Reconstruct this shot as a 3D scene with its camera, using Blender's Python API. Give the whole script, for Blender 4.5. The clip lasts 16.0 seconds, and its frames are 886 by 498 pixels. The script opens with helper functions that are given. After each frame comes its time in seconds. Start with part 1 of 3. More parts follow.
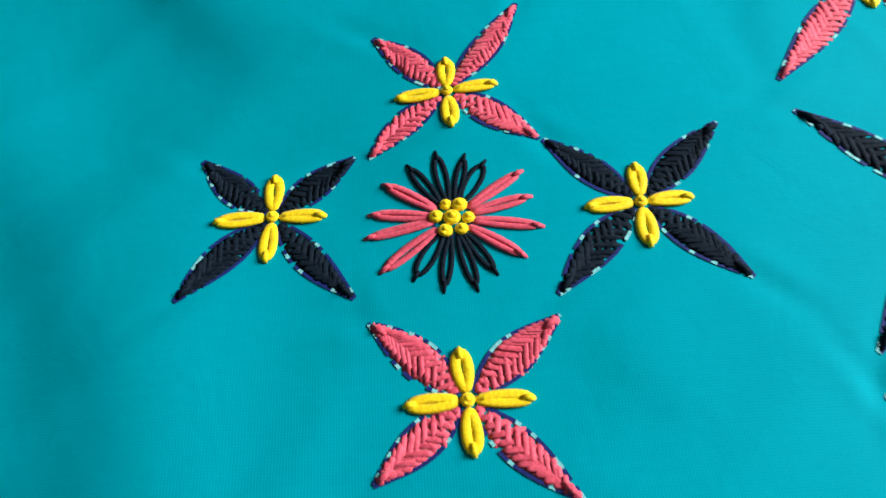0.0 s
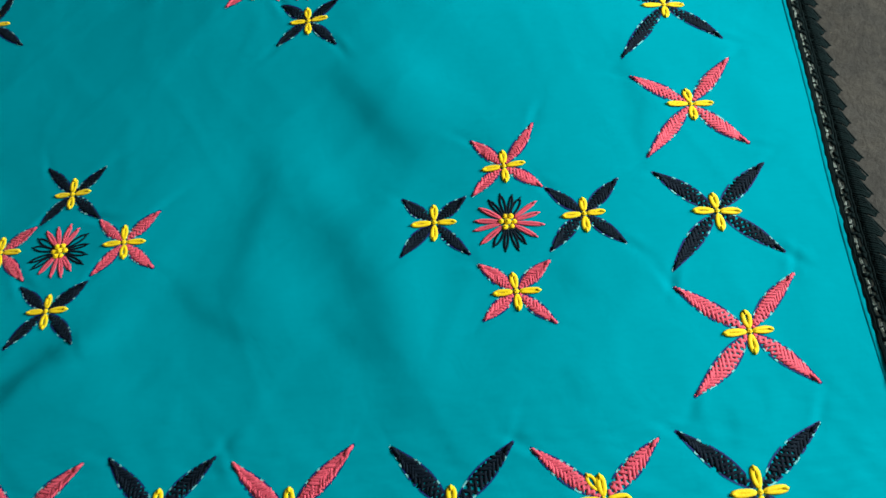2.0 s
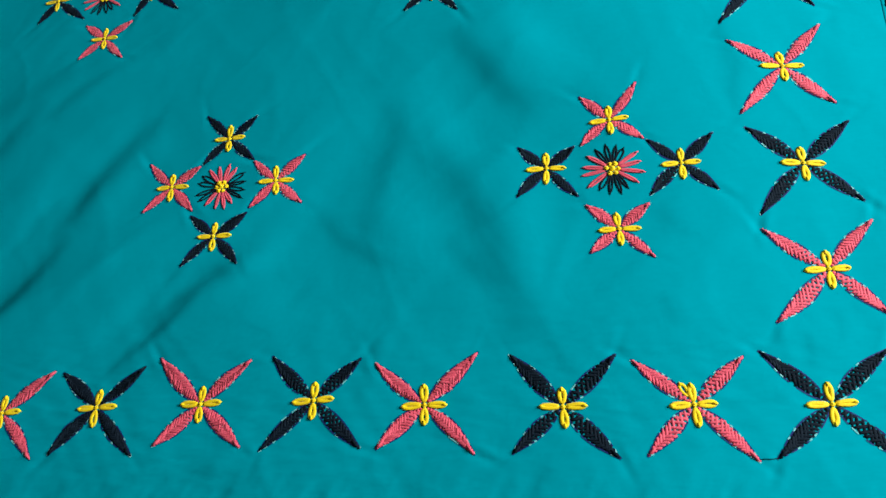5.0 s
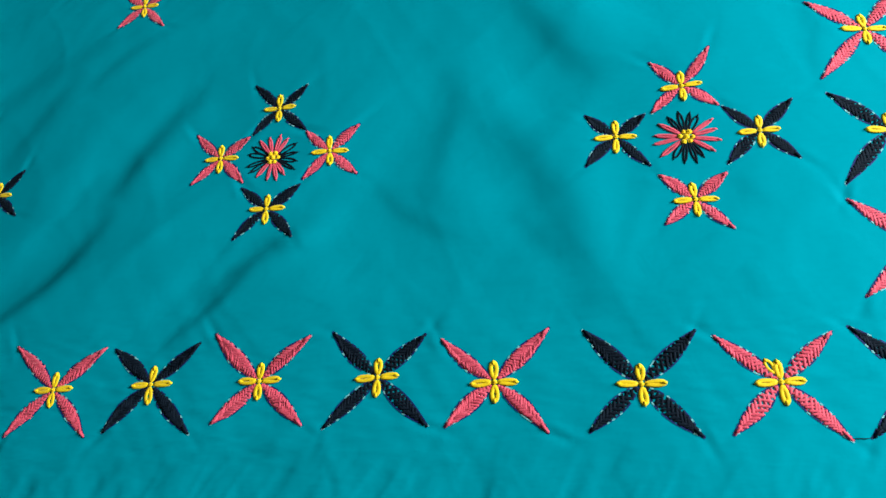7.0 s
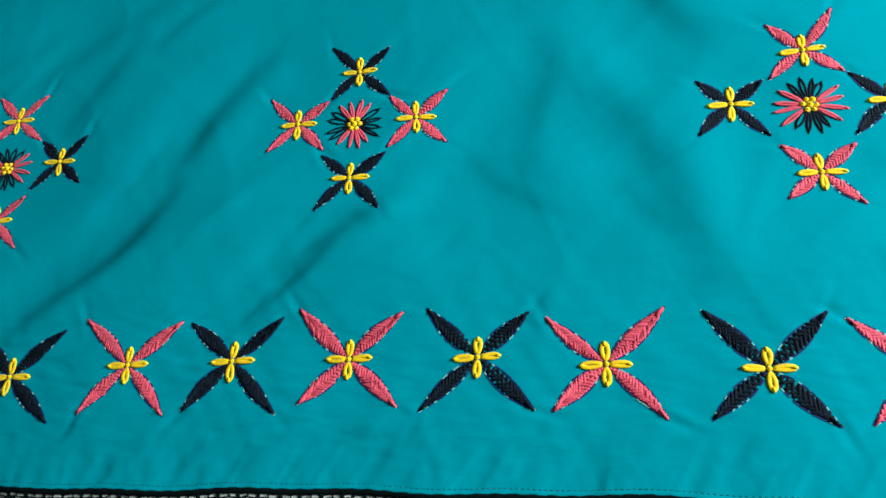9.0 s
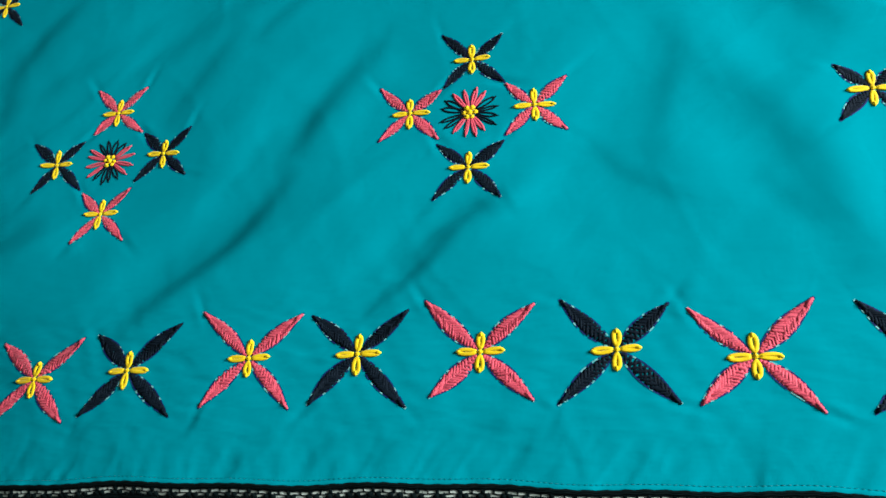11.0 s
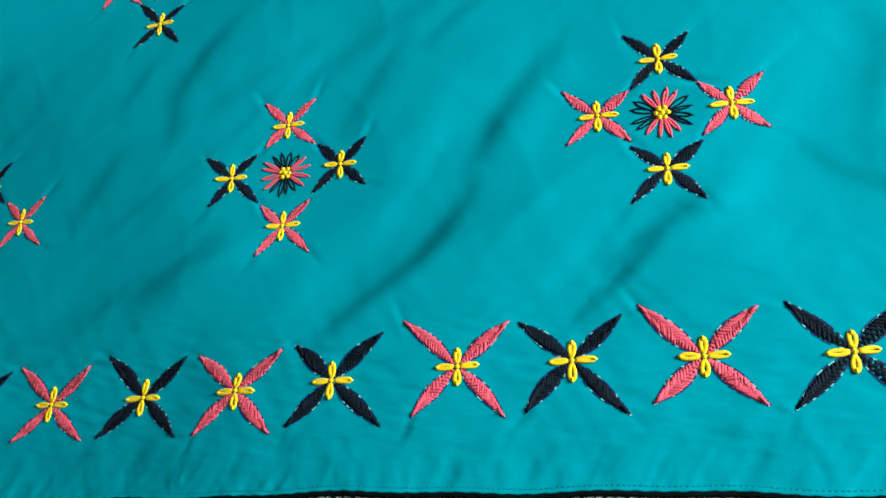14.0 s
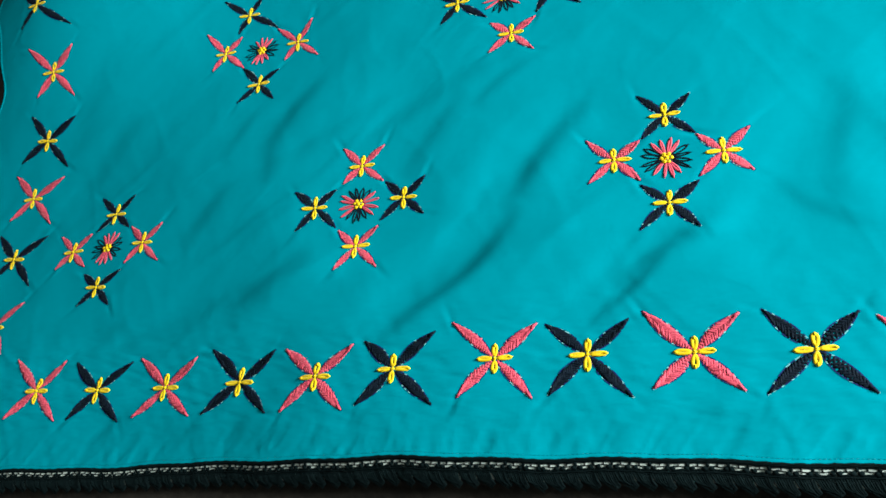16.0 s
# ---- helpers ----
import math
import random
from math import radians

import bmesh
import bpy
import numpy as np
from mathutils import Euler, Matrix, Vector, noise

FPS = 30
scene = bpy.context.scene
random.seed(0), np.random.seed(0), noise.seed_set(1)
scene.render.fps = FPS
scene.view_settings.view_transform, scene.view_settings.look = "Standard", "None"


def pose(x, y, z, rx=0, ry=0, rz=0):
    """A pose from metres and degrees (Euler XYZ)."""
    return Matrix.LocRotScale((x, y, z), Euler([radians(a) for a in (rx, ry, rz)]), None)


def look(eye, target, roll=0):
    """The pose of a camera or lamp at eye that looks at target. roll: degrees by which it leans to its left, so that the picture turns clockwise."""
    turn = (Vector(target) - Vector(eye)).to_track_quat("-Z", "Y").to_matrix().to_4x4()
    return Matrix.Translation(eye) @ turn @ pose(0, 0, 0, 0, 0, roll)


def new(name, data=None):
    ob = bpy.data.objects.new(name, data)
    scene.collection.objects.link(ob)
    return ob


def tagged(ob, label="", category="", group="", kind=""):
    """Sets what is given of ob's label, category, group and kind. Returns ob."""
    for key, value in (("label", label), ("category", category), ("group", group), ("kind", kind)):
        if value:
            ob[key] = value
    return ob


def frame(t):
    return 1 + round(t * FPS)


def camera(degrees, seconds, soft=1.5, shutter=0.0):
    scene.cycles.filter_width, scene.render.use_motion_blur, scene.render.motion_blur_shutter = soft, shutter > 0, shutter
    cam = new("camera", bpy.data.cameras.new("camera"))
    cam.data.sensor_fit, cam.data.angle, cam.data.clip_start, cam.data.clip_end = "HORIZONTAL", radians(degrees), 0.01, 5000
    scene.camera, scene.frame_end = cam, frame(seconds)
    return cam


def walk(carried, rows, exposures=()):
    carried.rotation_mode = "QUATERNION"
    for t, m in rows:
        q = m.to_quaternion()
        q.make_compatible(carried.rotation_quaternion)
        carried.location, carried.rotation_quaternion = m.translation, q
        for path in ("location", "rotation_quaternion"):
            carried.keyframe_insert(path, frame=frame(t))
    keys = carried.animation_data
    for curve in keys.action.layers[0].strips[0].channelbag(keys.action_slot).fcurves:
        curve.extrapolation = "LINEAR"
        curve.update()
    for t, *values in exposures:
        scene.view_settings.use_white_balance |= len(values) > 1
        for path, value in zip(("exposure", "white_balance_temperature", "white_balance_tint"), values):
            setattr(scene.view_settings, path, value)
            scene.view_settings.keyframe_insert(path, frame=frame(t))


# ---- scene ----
cam = camera(64.4, 16.0, soft=1.6, shutter=0.25)
PATH = [
    (0.0, (0.3153, 0.0482, 0.1287), (0.2995, 0.2504, -0.2161), -9.53),
    (0.5, (0.3192, 0.0238, 0.1691), (0.3000, 0.2169, -0.1807), -11.11),
    (1.0, (0.3113, -0.0032, 0.2180), (0.2863, 0.1896, -0.1316), -12.82),
    (1.5, (0.3109, -0.0241, 0.2799), (0.2871, 0.1650, -0.0717), -13.42),
    (2.0, (0.3089, -0.0520, 0.3277), (0.2740, 0.1326, -0.0255), -16.19),
    (2.5, (0.3052, -0.0677, 0.3608), (0.2627, 0.1151, 0.0076), -17.28),
    (3.0, (0.3031, -0.0769, 0.3730), (0.2542, 0.1058, 0.0205), -18.88),
    (3.5, (0.2979, -0.0819, 0.3743), (0.2439, 0.0959, 0.0200), -20.44),
    (4.0, (0.2913, -0.0862, 0.3773), (0.2294, 0.0868, 0.0220), -22.88),
    (6.5, (0.2547, -0.0930, 0.3710), (0.1851, 0.0714, 0.0131), -25.07),
    (7.0, (0.2429, -0.0911, 0.3658), (0.1713, 0.0697, 0.0066), -26.32),
    (7.5, (0.2310, -0.0886, 0.3591), (0.1559, 0.0684, -0.0010), -27.62),
    (8.0, (0.2138, -0.0869, 0.3547), (0.1417, 0.0703, -0.0060), -26.15),
    (8.5, (0.2002, -0.0877, 0.3508), (0.1249, 0.0681, -0.0098), -26.96),
    (9.0, (0.1885, -0.0873, 0.3506), (0.1122, 0.0652, -0.0113), -27.83),
    (9.5, (0.1717, -0.0897, 0.3537), (0.0942, 0.0666, -0.0063), -27.52),
    (12.0, (0.0967, -0.0861, 0.3530), (0.0076, 0.0597, -0.0096), -32.67),
    (12.5, (0.0787, -0.0845, 0.3484), (-0.0130, 0.0594, -0.0144), -33.54),
    (13.0, (0.0566, -0.0858, 0.3527), (-0.0387, 0.0584, -0.0092), -34.88),
    (13.5, (0.0381, -0.0868, 0.3590), (-0.0582, 0.0583, -0.0006), -35.55),
    (14.0, (0.0333, -0.0867, 0.3758), (-0.0688, 0.0643, 0.0190), -36.22),
    (14.5, (0.0330, -0.1007, 0.3988), (-0.0785, 0.0564, 0.0471), -37.23),
    (15.0, (0.0352, -0.1114, 0.4142), (-0.0835, 0.0483, 0.0664), -38.39),
    (15.5, (0.0484, -0.1288, 0.4336), (-0.0746, 0.0385, 0.0902), -37.41),
    (16.0, (0.0607, -0.1472, 0.4513), (-0.0657, 0.0295, 0.1143), -36.24),
]
walk(cam, [(t, look(eye, target, roll)) for t, eye, target, roll in PATH],
     exposures=[(0.0, 0.06, 6450, 9), (0.6, -0.06, 6450, 9), (1.3, -0.14, 6500, 3), (2.2, -0.08, 6500, 3), (4.0, -0.08, 6500, 3), (6.5, 0.02, 6350, 9), (9.0, 0.16, 6350, 8), (12.0, 0.45, 6420, 5), (16.0, 0.74, 6420, 5)])

# ---- light: a shaded room with one window beside the cloth ----
world = bpy.data.worlds.new("sky")
world.use_nodes = True
scene.world = world
sky = world.node_tree.nodes.new("ShaderNodeTexSky")
sky.sky_type, sky.sun_disc = "NISHITA", False
sky.sun_elevation, sky.sun_rotation = radians(40), radians(200)
world.node_tree.nodes["Background"].inputs["Strength"].default_value = 0.1
world.node_tree.links.new(sky.outputs["Color"], world.node_tree.nodes["Background"].inputs["Color"])

WIN_X, WIN_Y, WIN_Z, WIN_W, WIN_H = 1.55, 0.40, 0.75, 0.8, 0.7
window_light = bpy.data.lights.new("window_light", "AREA")
window_light.shape, window_light.size, window_light.size_y = "RECTANGLE", WIN_W, WIN_H
window_light.energy, window_light.color = 60.0, (1.0, 0.97, 0.92)
lamp = new("window_light", window_light)
lamp.matrix_world = look((WIN_X + 0.02, WIN_Y, WIN_Z), (0.0, WIN_Y, WIN_Z))


# ---- materials ----
def material(name, rough=0.6, metal=0.0, sheen=0.0, gloss=0.3):
    m = bpy.data.materials.new(name)
    m.use_nodes = True
    b = m.node_tree.nodes["Principled BSDF"]
    b.inputs["Roughness"].default_value, b.inputs["Metallic"].default_value = rough, metal
    b.inputs["Sheen Weight"].default_value = sheen
    b.inputs["Specular IOR Level"].default_value = gloss
    return m, m.node_tree, b


def add(tree, kind, **values):
    n = tree.nodes.new(kind)
    for k, v in values.items():
        n.inputs[k].default_value = v
    return n


def mixed(tree, fac, a, b, mode="MIX"):
    n = tree.nodes.new("ShaderNodeMix")
    n.data_type, n.blend_type = "RGBA", mode
    for socket, v in ((n.inputs[0], fac), (n.inputs[6], a), (n.inputs[7], b)):
        if hasattr(v, "is_linked"):
            tree.links.new(v, socket)
        else:
            socket.default_value = v
    return n.outputs[2]


def ramp(tree, value, low, high, c0=(0, 0, 0, 1), c1=(1, 1, 1, 1)):
    r = tree.nodes.new("ShaderNodeValToRGB")
    r.color_ramp.elements[0].position, r.color_ramp.elements[1].position = low, high
    r.color_ramp.elements[0].color, r.color_ramp.elements[1].color = c0, c1
    tree.links.new(value, r.inputs[0])
    return r.outputs[0]


def object_coords(tree):
    return tree.nodes.new("ShaderNodeTexCoord").outputs["Object"]


def cloth_material():
    m, t, b = material("teal_cotton", 0.7, gloss=0.02)
    co = object_coords(t)
    waves = []
    for axis in ("X", "Y"):
        w = add(t, "ShaderNodeTexWave", Scale=560.0, Distortion=2.5)
        w.inputs["Detail Scale"].default_value = 0.3
        w.bands_direction = axis
        t.links.new(co, w.inputs["Vector"])
        waves.append(w.outputs["Fac"])
    weave = t.nodes.new("ShaderNodeMath")
    weave.operation = "MULTIPLY"
    t.links.new(waves[0], weave.inputs[0]), t.links.new(waves[1], weave.inputs[1])
    slub = add(t, "ShaderNodeTexNoise", Scale=900.0, Detail=2.0)
    stretch = t.nodes.new("ShaderNodeMapping")
    stretch.inputs["Scale"].default_value = (0.12, 1.0, 1.0)
    t.links.new(co, stretch.inputs[0]), t.links.new(stretch.outputs[0], slub.inputs["Vector"])
    stain = add(t, "ShaderNodeTexNoise", Scale=9.0, Detail=4.0, Roughness=0.6)
    t.links.new(co, stain.inputs["Vector"])
    base = mixed(t, stain.outputs["Fac"], CLOTH_A, CLOTH_B)
    base = mixed(t, 0.04, base, slub.outputs["Fac"], "OVERLAY")
    t.links.new(base, b.inputs["Base Color"])
    crinkle = add(t, "ShaderNodeTexNoise", Scale=55.0, Detail=3.0, Roughness=0.55, Distortion=0.6)
    t.links.new(co, crinkle.inputs["Vector"])
    b1 = add(t, "ShaderNodeBump", Strength=0.14, Distance=0.0002)
    t.links.new(weave.outputs[0], b1.inputs["Height"])
    b2 = add(t, "ShaderNodeBump", Strength=0.16, Distance=0.0016)
    t.links.new(crinkle.outputs["Fac"], b2.inputs["Height"])
    t.links.new(b1.outputs[0], b2.inputs["Normal"])
    t.links.new(b2.outputs[0], b.inputs["Normal"])
    return m


def thread_material(name, dark, light, rough=0.6, sheen=0.1, gloss=0.2):
    m, t, b = material(name, rough, sheen=sheen, gloss=gloss)
    geo = t.nodes.new("ShaderNodeNewGeometry")
    co = object_coords(t)
    fibre = add(t, "ShaderNodeTexNoise", Scale=1400.0, Detail=3.0)
    t.links.new(co, fibre.inputs["Vector"])
    base = mixed(t, geo.outputs["Random Per Island"], dark, light)
    base = mixed(t, ramp(t, fibre.outputs["Fac"], 0.35, 0.75), base, [min(1, 1.35 * c + 0.004) for c in light[:3]] + [1])
    t.links.new(base, b.inputs["Base Color"])
    bump = add(t, "ShaderNodeBump", Strength=0.35, Distance=0.0002)
    t.links.new(fibre.outputs["Fac"], bump.inputs["Height"])
    t.links.new(bump.outputs[0], b.inputs["Normal"])
    return m


def concrete_material():
    m, t, b = material("worn_concrete", 0.75)
    co = object_coords(t)
    big = add(t, "ShaderNodeTexNoise", Scale=14.0, Detail=6.0, Roughness=0.65)
    fine = add(t, "ShaderNodeTexNoise", Scale=160.0, Detail=5.0, Roughness=0.7)
    pits = add(t, "ShaderNodeTexVoronoi", Scale=120.0)
    for n in (big, fine, pits):
        t.links.new(co, n.inputs["Vector"])
    base = mixed(t, ramp(t, big.outputs["Fac"], 0.3, 0.7), (0.014, 0.015, 0.014, 1), (0.042, 0.042, 0.038, 1))
    blotch = add(t, "ShaderNodeTexNoise", Scale=38.0, Detail=5.0, Roughness=0.6, Distortion=0.8)
    t.links.new(co, blotch.inputs["Vector"])
    base = mixed(t, ramp(t, blotch.outputs["Fac"], 0.42, 0.68), base, (0.044, 0.042, 0.035, 1))
    base = mixed(t, 0.45, base, ramp(t, fine.outputs["Fac"], 0.25, 0.75), "OVERLAY")
    base = mixed(t, ramp(t, pits.outputs["Distance"], 0.03, 0.06, (1, 1, 1, 1), (0, 0, 0, 1)), base, (0.12, 0.105, 0.08, 1))
    t.links.new(base, b.inputs["Base Color"])
    bump = add(t, "ShaderNodeBump", Strength=0.5, Distance=0.002)
    t.links.new(fine.outputs["Fac"], bump.inputs["Height"])
    t.links.new(bump.outputs[0], b.inputs["Normal"])
    return m


def plaster_material(name, colour):
    m, t, b = material(name, 0.85)
    co = object_coords(t)
    n = add(t, "ShaderNodeTexNoise", Scale=3.0, Detail=6.0)
    t.links.new(co, n.inputs["Vector"])
    t.links.new(mixed(t, n.outputs["Fac"], [0.85 * c for c in colour] + [1], [1.05 * c for c in colour] + [1]), b.inputs["Base Color"])
    return m


CLOTH_A, CLOTH_B = (0.0, 0.285, 0.375, 1), (0.0, 0.320, 0.418, 1)
CLOTH = cloth_material()
PINK = thread_material("pink_yarn", (0.50, 0.046, 0.084, 1), (0.63, 0.084, 0.138, 1))
BLACK = thread_material("black_yarn", (0.0016, 0.0052, 0.0115, 1), (0.0042, 0.0105, 0.0200, 1), 0.75, 0.0, 0.06)
YELLOW = thread_material("yellow_yarn", (0.78, 0.49, 0.003, 1), (0.88, 0.61, 0.006, 1))
LACE = thread_material("black_crochet_cotton", (0.0012, 0.0042, 0.0052, 1), (0.0026, 0.0080, 0.0090, 1), 0.8, 0.0, 0.02)
INK = thread_material("blue_tracing_ink", (0.004, 0.012, 0.10, 1), (0.006, 0.018, 0.14, 1), 0.7, 0.0)
# pale teal for the glints of cloth at petal edges, painted as colour
GLINT = thread_material("painted_cloth_glints", (0.10, 0.44, 0.48, 1), (0.20, 0.52, 0.56, 1), 0.8, 0.0)
DARK_SEAM = thread_material("dark_teal_thread", (0.002, 0.13, 0.16, 1), (0.003, 0.18, 0.21, 1))
LINING = plaster_material("white_cotton_lining", (0.64, 0.78, 0.74))
CONCRETE = concrete_material()
WALL = plaster_material("limewashed_plaster", (0.30, 0.29, 0.28))

# ---- the lie of the cloth ----
X0, X1, Y1 = -0.648, 0.4805, 1.035


def left_x(y):
    """The far edge, nipped in a little at one place."""
    return X0 + 0.014 * np.exp(-((y - 0.322) / 0.03) ** 2) - 0.05 / (1 + np.exp(-(y - 0.42) / 0.02))


def right_x(y):
    """The edge on the window side, which swings out a little towards the far end."""
    return X1 + 0.22 * np.clip(y, 0.0, 0.33) ** 2


SWELL_X0, SWELL_Y0, SWELL_STEP, SWELL_R = -0.62, -0.10, 0.14, 0.105
SWELL = [  # millimetres
    (-1.6, 0.6, -8.0, 5.8, 2.9, -1.7, -2.1, 0.4, -6.6),
    (-1.2, 3.6, -4.8, 2.9, -0.8, 2.2, 0.9, 2.1, -18.4),
    (-8.7, -7.2, 5.9, -0.3, -1.0, 2.8, -6.3, 9.1, -1.2),
    (12.3, 1.9, -4.3, 1.7, 0.7, 0.4, 14.3, 0.9, -10.5),
    (33.9, 16.5, -1.9, 4.1, 6.6, 2.2, 10.9, 2.0, -3.8),
]
LEANS = []


def lean(slope, width, *points):
    """A soft run along which the cloth leans away from the window (below zero) or towards it: the flank of a fold."""
    LEANS.append((slope, width, points))


lean(-0.166, 0.0113, (0.192, 0.161), (0.214, 0.135), (0.233, 0.104), (0.244, 0.073), (0.250, 0.048), (0.246, 0.026))
lean(0.131, 0.0156, (0.263, 0.152), (0.264, 0.108), (0.266, 0.071), (0.264, 0.037))
lean(0.123, 0.0138, (0.191, 0.216), (0.209, 0.181), (0.229, 0.148))
lean(-0.175, 0.0090, (0.215, 0.246), (0.238, 0.213), (0.252, 0.190), (0.268, 0.175))
lean(0.140, 0.0166, (0.255, 0.259), (0.280, 0.221), (0.294, 0.191))
lean(-0.108, 0.0022, (0.388, 0.031), (0.389, 0.019), (0.389, 0.008))
lean(-0.090, 0.0022, (0.421, 0.040), (0.421, 0.029), (0.420, 0.018))
lean(-0.105, 0.0048, (0.388, 0.250), (0.390, 0.217), (0.389, 0.190))
lean(-0.072, 0.0032, (0.459, 0.237), (0.457, 0.210))
lean(-0.088, 0.0056, (0.333, 0.103), (0.341, 0.091), (0.351, 0.084))
lean(-0.052, 0.0219, (0.152, 0.120), (0.151, 0.089), (0.159, 0.059))
lean(-0.105, 0.0074, (0.172, 0.199), (0.178, 0.173), (0.169, 0.142), (0.162, 0.116), (0.170, 0.092))
lean(0.105, 0.0142, (0.085, 0.085), (0.114, 0.116), (0.144, 0.165), (0.169, 0.208))
lean(-0.193, 0.0060, (0.018, 0.047), (0.038, 0.067), (0.066, 0.083), (0.083, 0.090))
lean(-0.105, 0.0102, (-0.136, 0.052), (-0.102, 0.073), (-0.050, 0.086), (-0.016, 0.099))
lean(0.088, 0.0127, (-0.110, 0.129), (-0.068, 0.155), (-0.033, 0.186), (-0.007, 0.222))
lean(-0.131, 0.0120, (-0.182, 0.204), (-0.130, 0.237), (-0.074, 0.259))
lean(-0.105, 0.0064, (-0.092, 0.217), (-0.061, 0.247), (-0.026, 0.262))
lean(-0.088, 0.0039, (0.149, -0.052), (0.162, -0.041), (0.170, -0.033))
lean(-0.088, 0.0035, (0.252, -0.056), (0.265, -0.041))
lean(-0.088, 0.0036, (0.080, -0.058), (0.089, -0.046))
lean(-0.088, 0.0039, (0.011, -0.059), (0.016, -0.041))
lean(-0.088, 0.0045, (0.330, 0.050), (0.336, 0.030))
lean(-0.070, 0.0046, (0.110, 0.052), (0.123, 0.065), (0.132, 0.075))
lean(-0.245, 0.0076, (-0.155, 0.013), (-0.136, 0.033), (-0.113, 0.049), (-0.086, 0.068), (-0.064, 0.096), (-0.048, 0.120))
lean(0.105, 0.0134, (-0.182, 0.035), (-0.149, 0.066), (-0.115, 0.093), (-0.085, 0.124), (-0.066, 0.158))
lean(-0.228, 0.0046, (-0.001, 0.019), (0.016, 0.035), (0.034, 0.050), (0.054, 0.072))
lean(0.088, 0.0080, (-0.018, 0.039), (0.006, 0.062), (0.024, 0.088))
lean(-0.158, 0.0089, (-0.048, 0.124), (-0.042, 0.151), (-0.023, 0.181), (0.004, 0.208))
lean(0.088, 0.0108, (-0.025, 0.122), (-0.008, 0.162), (0.016, 0.195))
lean(-0.158, 0.0102, (-0.148, 0.156), (-0.128, 0.192), (-0.111, 0.221), (-0.097, 0.239))
lean(-0.105, 0.0094, (-0.261, 0.197), (-0.227, 0.211), (-0.195, 0.229), (-0.168, 0.247))
lean(-0.140, 0.0097, (-0.292, 0.055), (-0.265, 0.069), (-0.243, 0.085), (-0.218, 0.097))
lean(-0.070, 0.0076, (-0.311, 0.120), (-0.277, 0.131), (-0.248, 0.141))
lean(-0.105, 0.0053, (0.125, 0.126), (0.142, 0.100), (0.165, 0.084), (0.183, 0.076))
lean(0.052, 0.0141, (0.086, 0.086), (0.105, 0.061), (0.120, 0.045))
lean(-0.108, 0.0038, (-0.244, -0.063), (-0.221, -0.048))
lean(-0.108, 0.0037, (-0.199, -0.059), (-0.187, -0.044))
lean(-0.105, 0.0038, (-0.069, -0.064), (-0.060, -0.049))
lean(-0.072, 0.0030, (-0.024, -0.053), (-0.012, -0.041))
lean(-0.088, 0.0034, (0.011, -0.060), (0.025, -0.044))
lean(-0.070, 0.0030, (0.087, -0.048), (0.106, -0.041))
lean(-0.088, 0.0029, (0.149, -0.058), (0.138, -0.047))
lean(-0.090, 0.0028, (-0.039, -0.006), (-0.026, -0.011), (-0.014, -0.013))
lean(-0.072, 0.0025, (-0.121, 0.002), (-0.105, 0.005), (-0.094, 0.008))
lean(-0.210, 0.0080, (-0.405, 0.030), (-0.327, 0.051), (-0.254, 0.067), (-0.212, 0.079))
lean(-0.149, 0.0093, (-0.280, 0.166), (-0.284, 0.213), (-0.262, 0.252), (-0.235, 0.280))
lean(-0.088, 0.0068, (-0.337, 0.200), (-0.321, 0.230), (-0.309, 0.257))
lean(0.088, 0.0149, (-0.207, 0.215), (-0.182, 0.247), (-0.158, 0.277))
lean(-0.105, 0.0098, (-0.359, 0.113), (-0.336, 0.149), (-0.320, 0.180))
lean(-0.105, 0.0160, (-0.497, 0.191), (-0.472, 0.227), (-0.445, 0.273))
lean(-0.123, 0.0082, (-0.437, 0.019), (-0.421, 0.035), (-0.396, 0.048))
lean(-0.126, 0.0050, (-0.405, -0.058), (-0.386, -0.040), (-0.356, -0.024))
lean(-0.108, 0.0045, (-0.320, -0.058), (-0.301, -0.039))
lean(-0.108, 0.0042, (-0.272, -0.055), (-0.254, -0.036))
lean(-0.090, 0.0037, (-0.169, -0.048), (-0.147, -0.031))
lean(-0.088, 0.0036, (-0.026, -0.061), (-0.006, -0.040))
lean(-0.070, 0.0034, (0.016, -0.050), (0.035, -0.038))
lean(-0.088, 0.0167, (-0.541, 0.222), (-0.515, 0.253), (-0.500, 0.317), (-0.471, 0.375))
lean(0.088, 0.0143, (0.174, 0.134), (0.193, 0.104), (0.211, 0.069))
lean(-0.126, 0.0027, (0.403, 0.027), (0.403, 0.015), (0.401, 0.006))
lean(-0.090, 0.0033, (0.396, 0.202), (0.388, 0.177), (0.388, 0.156))
lean(0.105, 0.0105, (0.067, 0.105), (0.093, 0.133), (0.120, 0.170), (0.145, 0.196))
lean(-0.105, 0.0067, (0.210, 0.093), (0.228, 0.071), (0.240, 0.060))
lean(-0.088, 0.0036, (0.056, -0.043), (0.071, -0.038), (0.091, -0.039))
lean(-0.088, 0.0045, (-0.008, -0.051), (0.003, -0.040), (0.021, -0.033))
lean(-0.105, 0.0042, (-0.103, -0.045), (-0.091, -0.035), (-0.071, -0.030))
lean(-0.090, 0.0036, (-0.145, -0.060), (-0.135, -0.045))
lean(0.070, 0.0093, (-0.114, 0.133), (-0.079, 0.164), (-0.038, 0.218))
lean(-0.088, 0.0080, (-0.067, 0.116), (-0.047, 0.139), (-0.035, 0.168))
lean(0.088, 0.0089, (0.064, 0.058), (0.089, 0.085), (0.114, 0.106))
lean(-0.088, 0.0036, (0.059, 0.088), (0.071, 0.080), (0.086, 0.081))
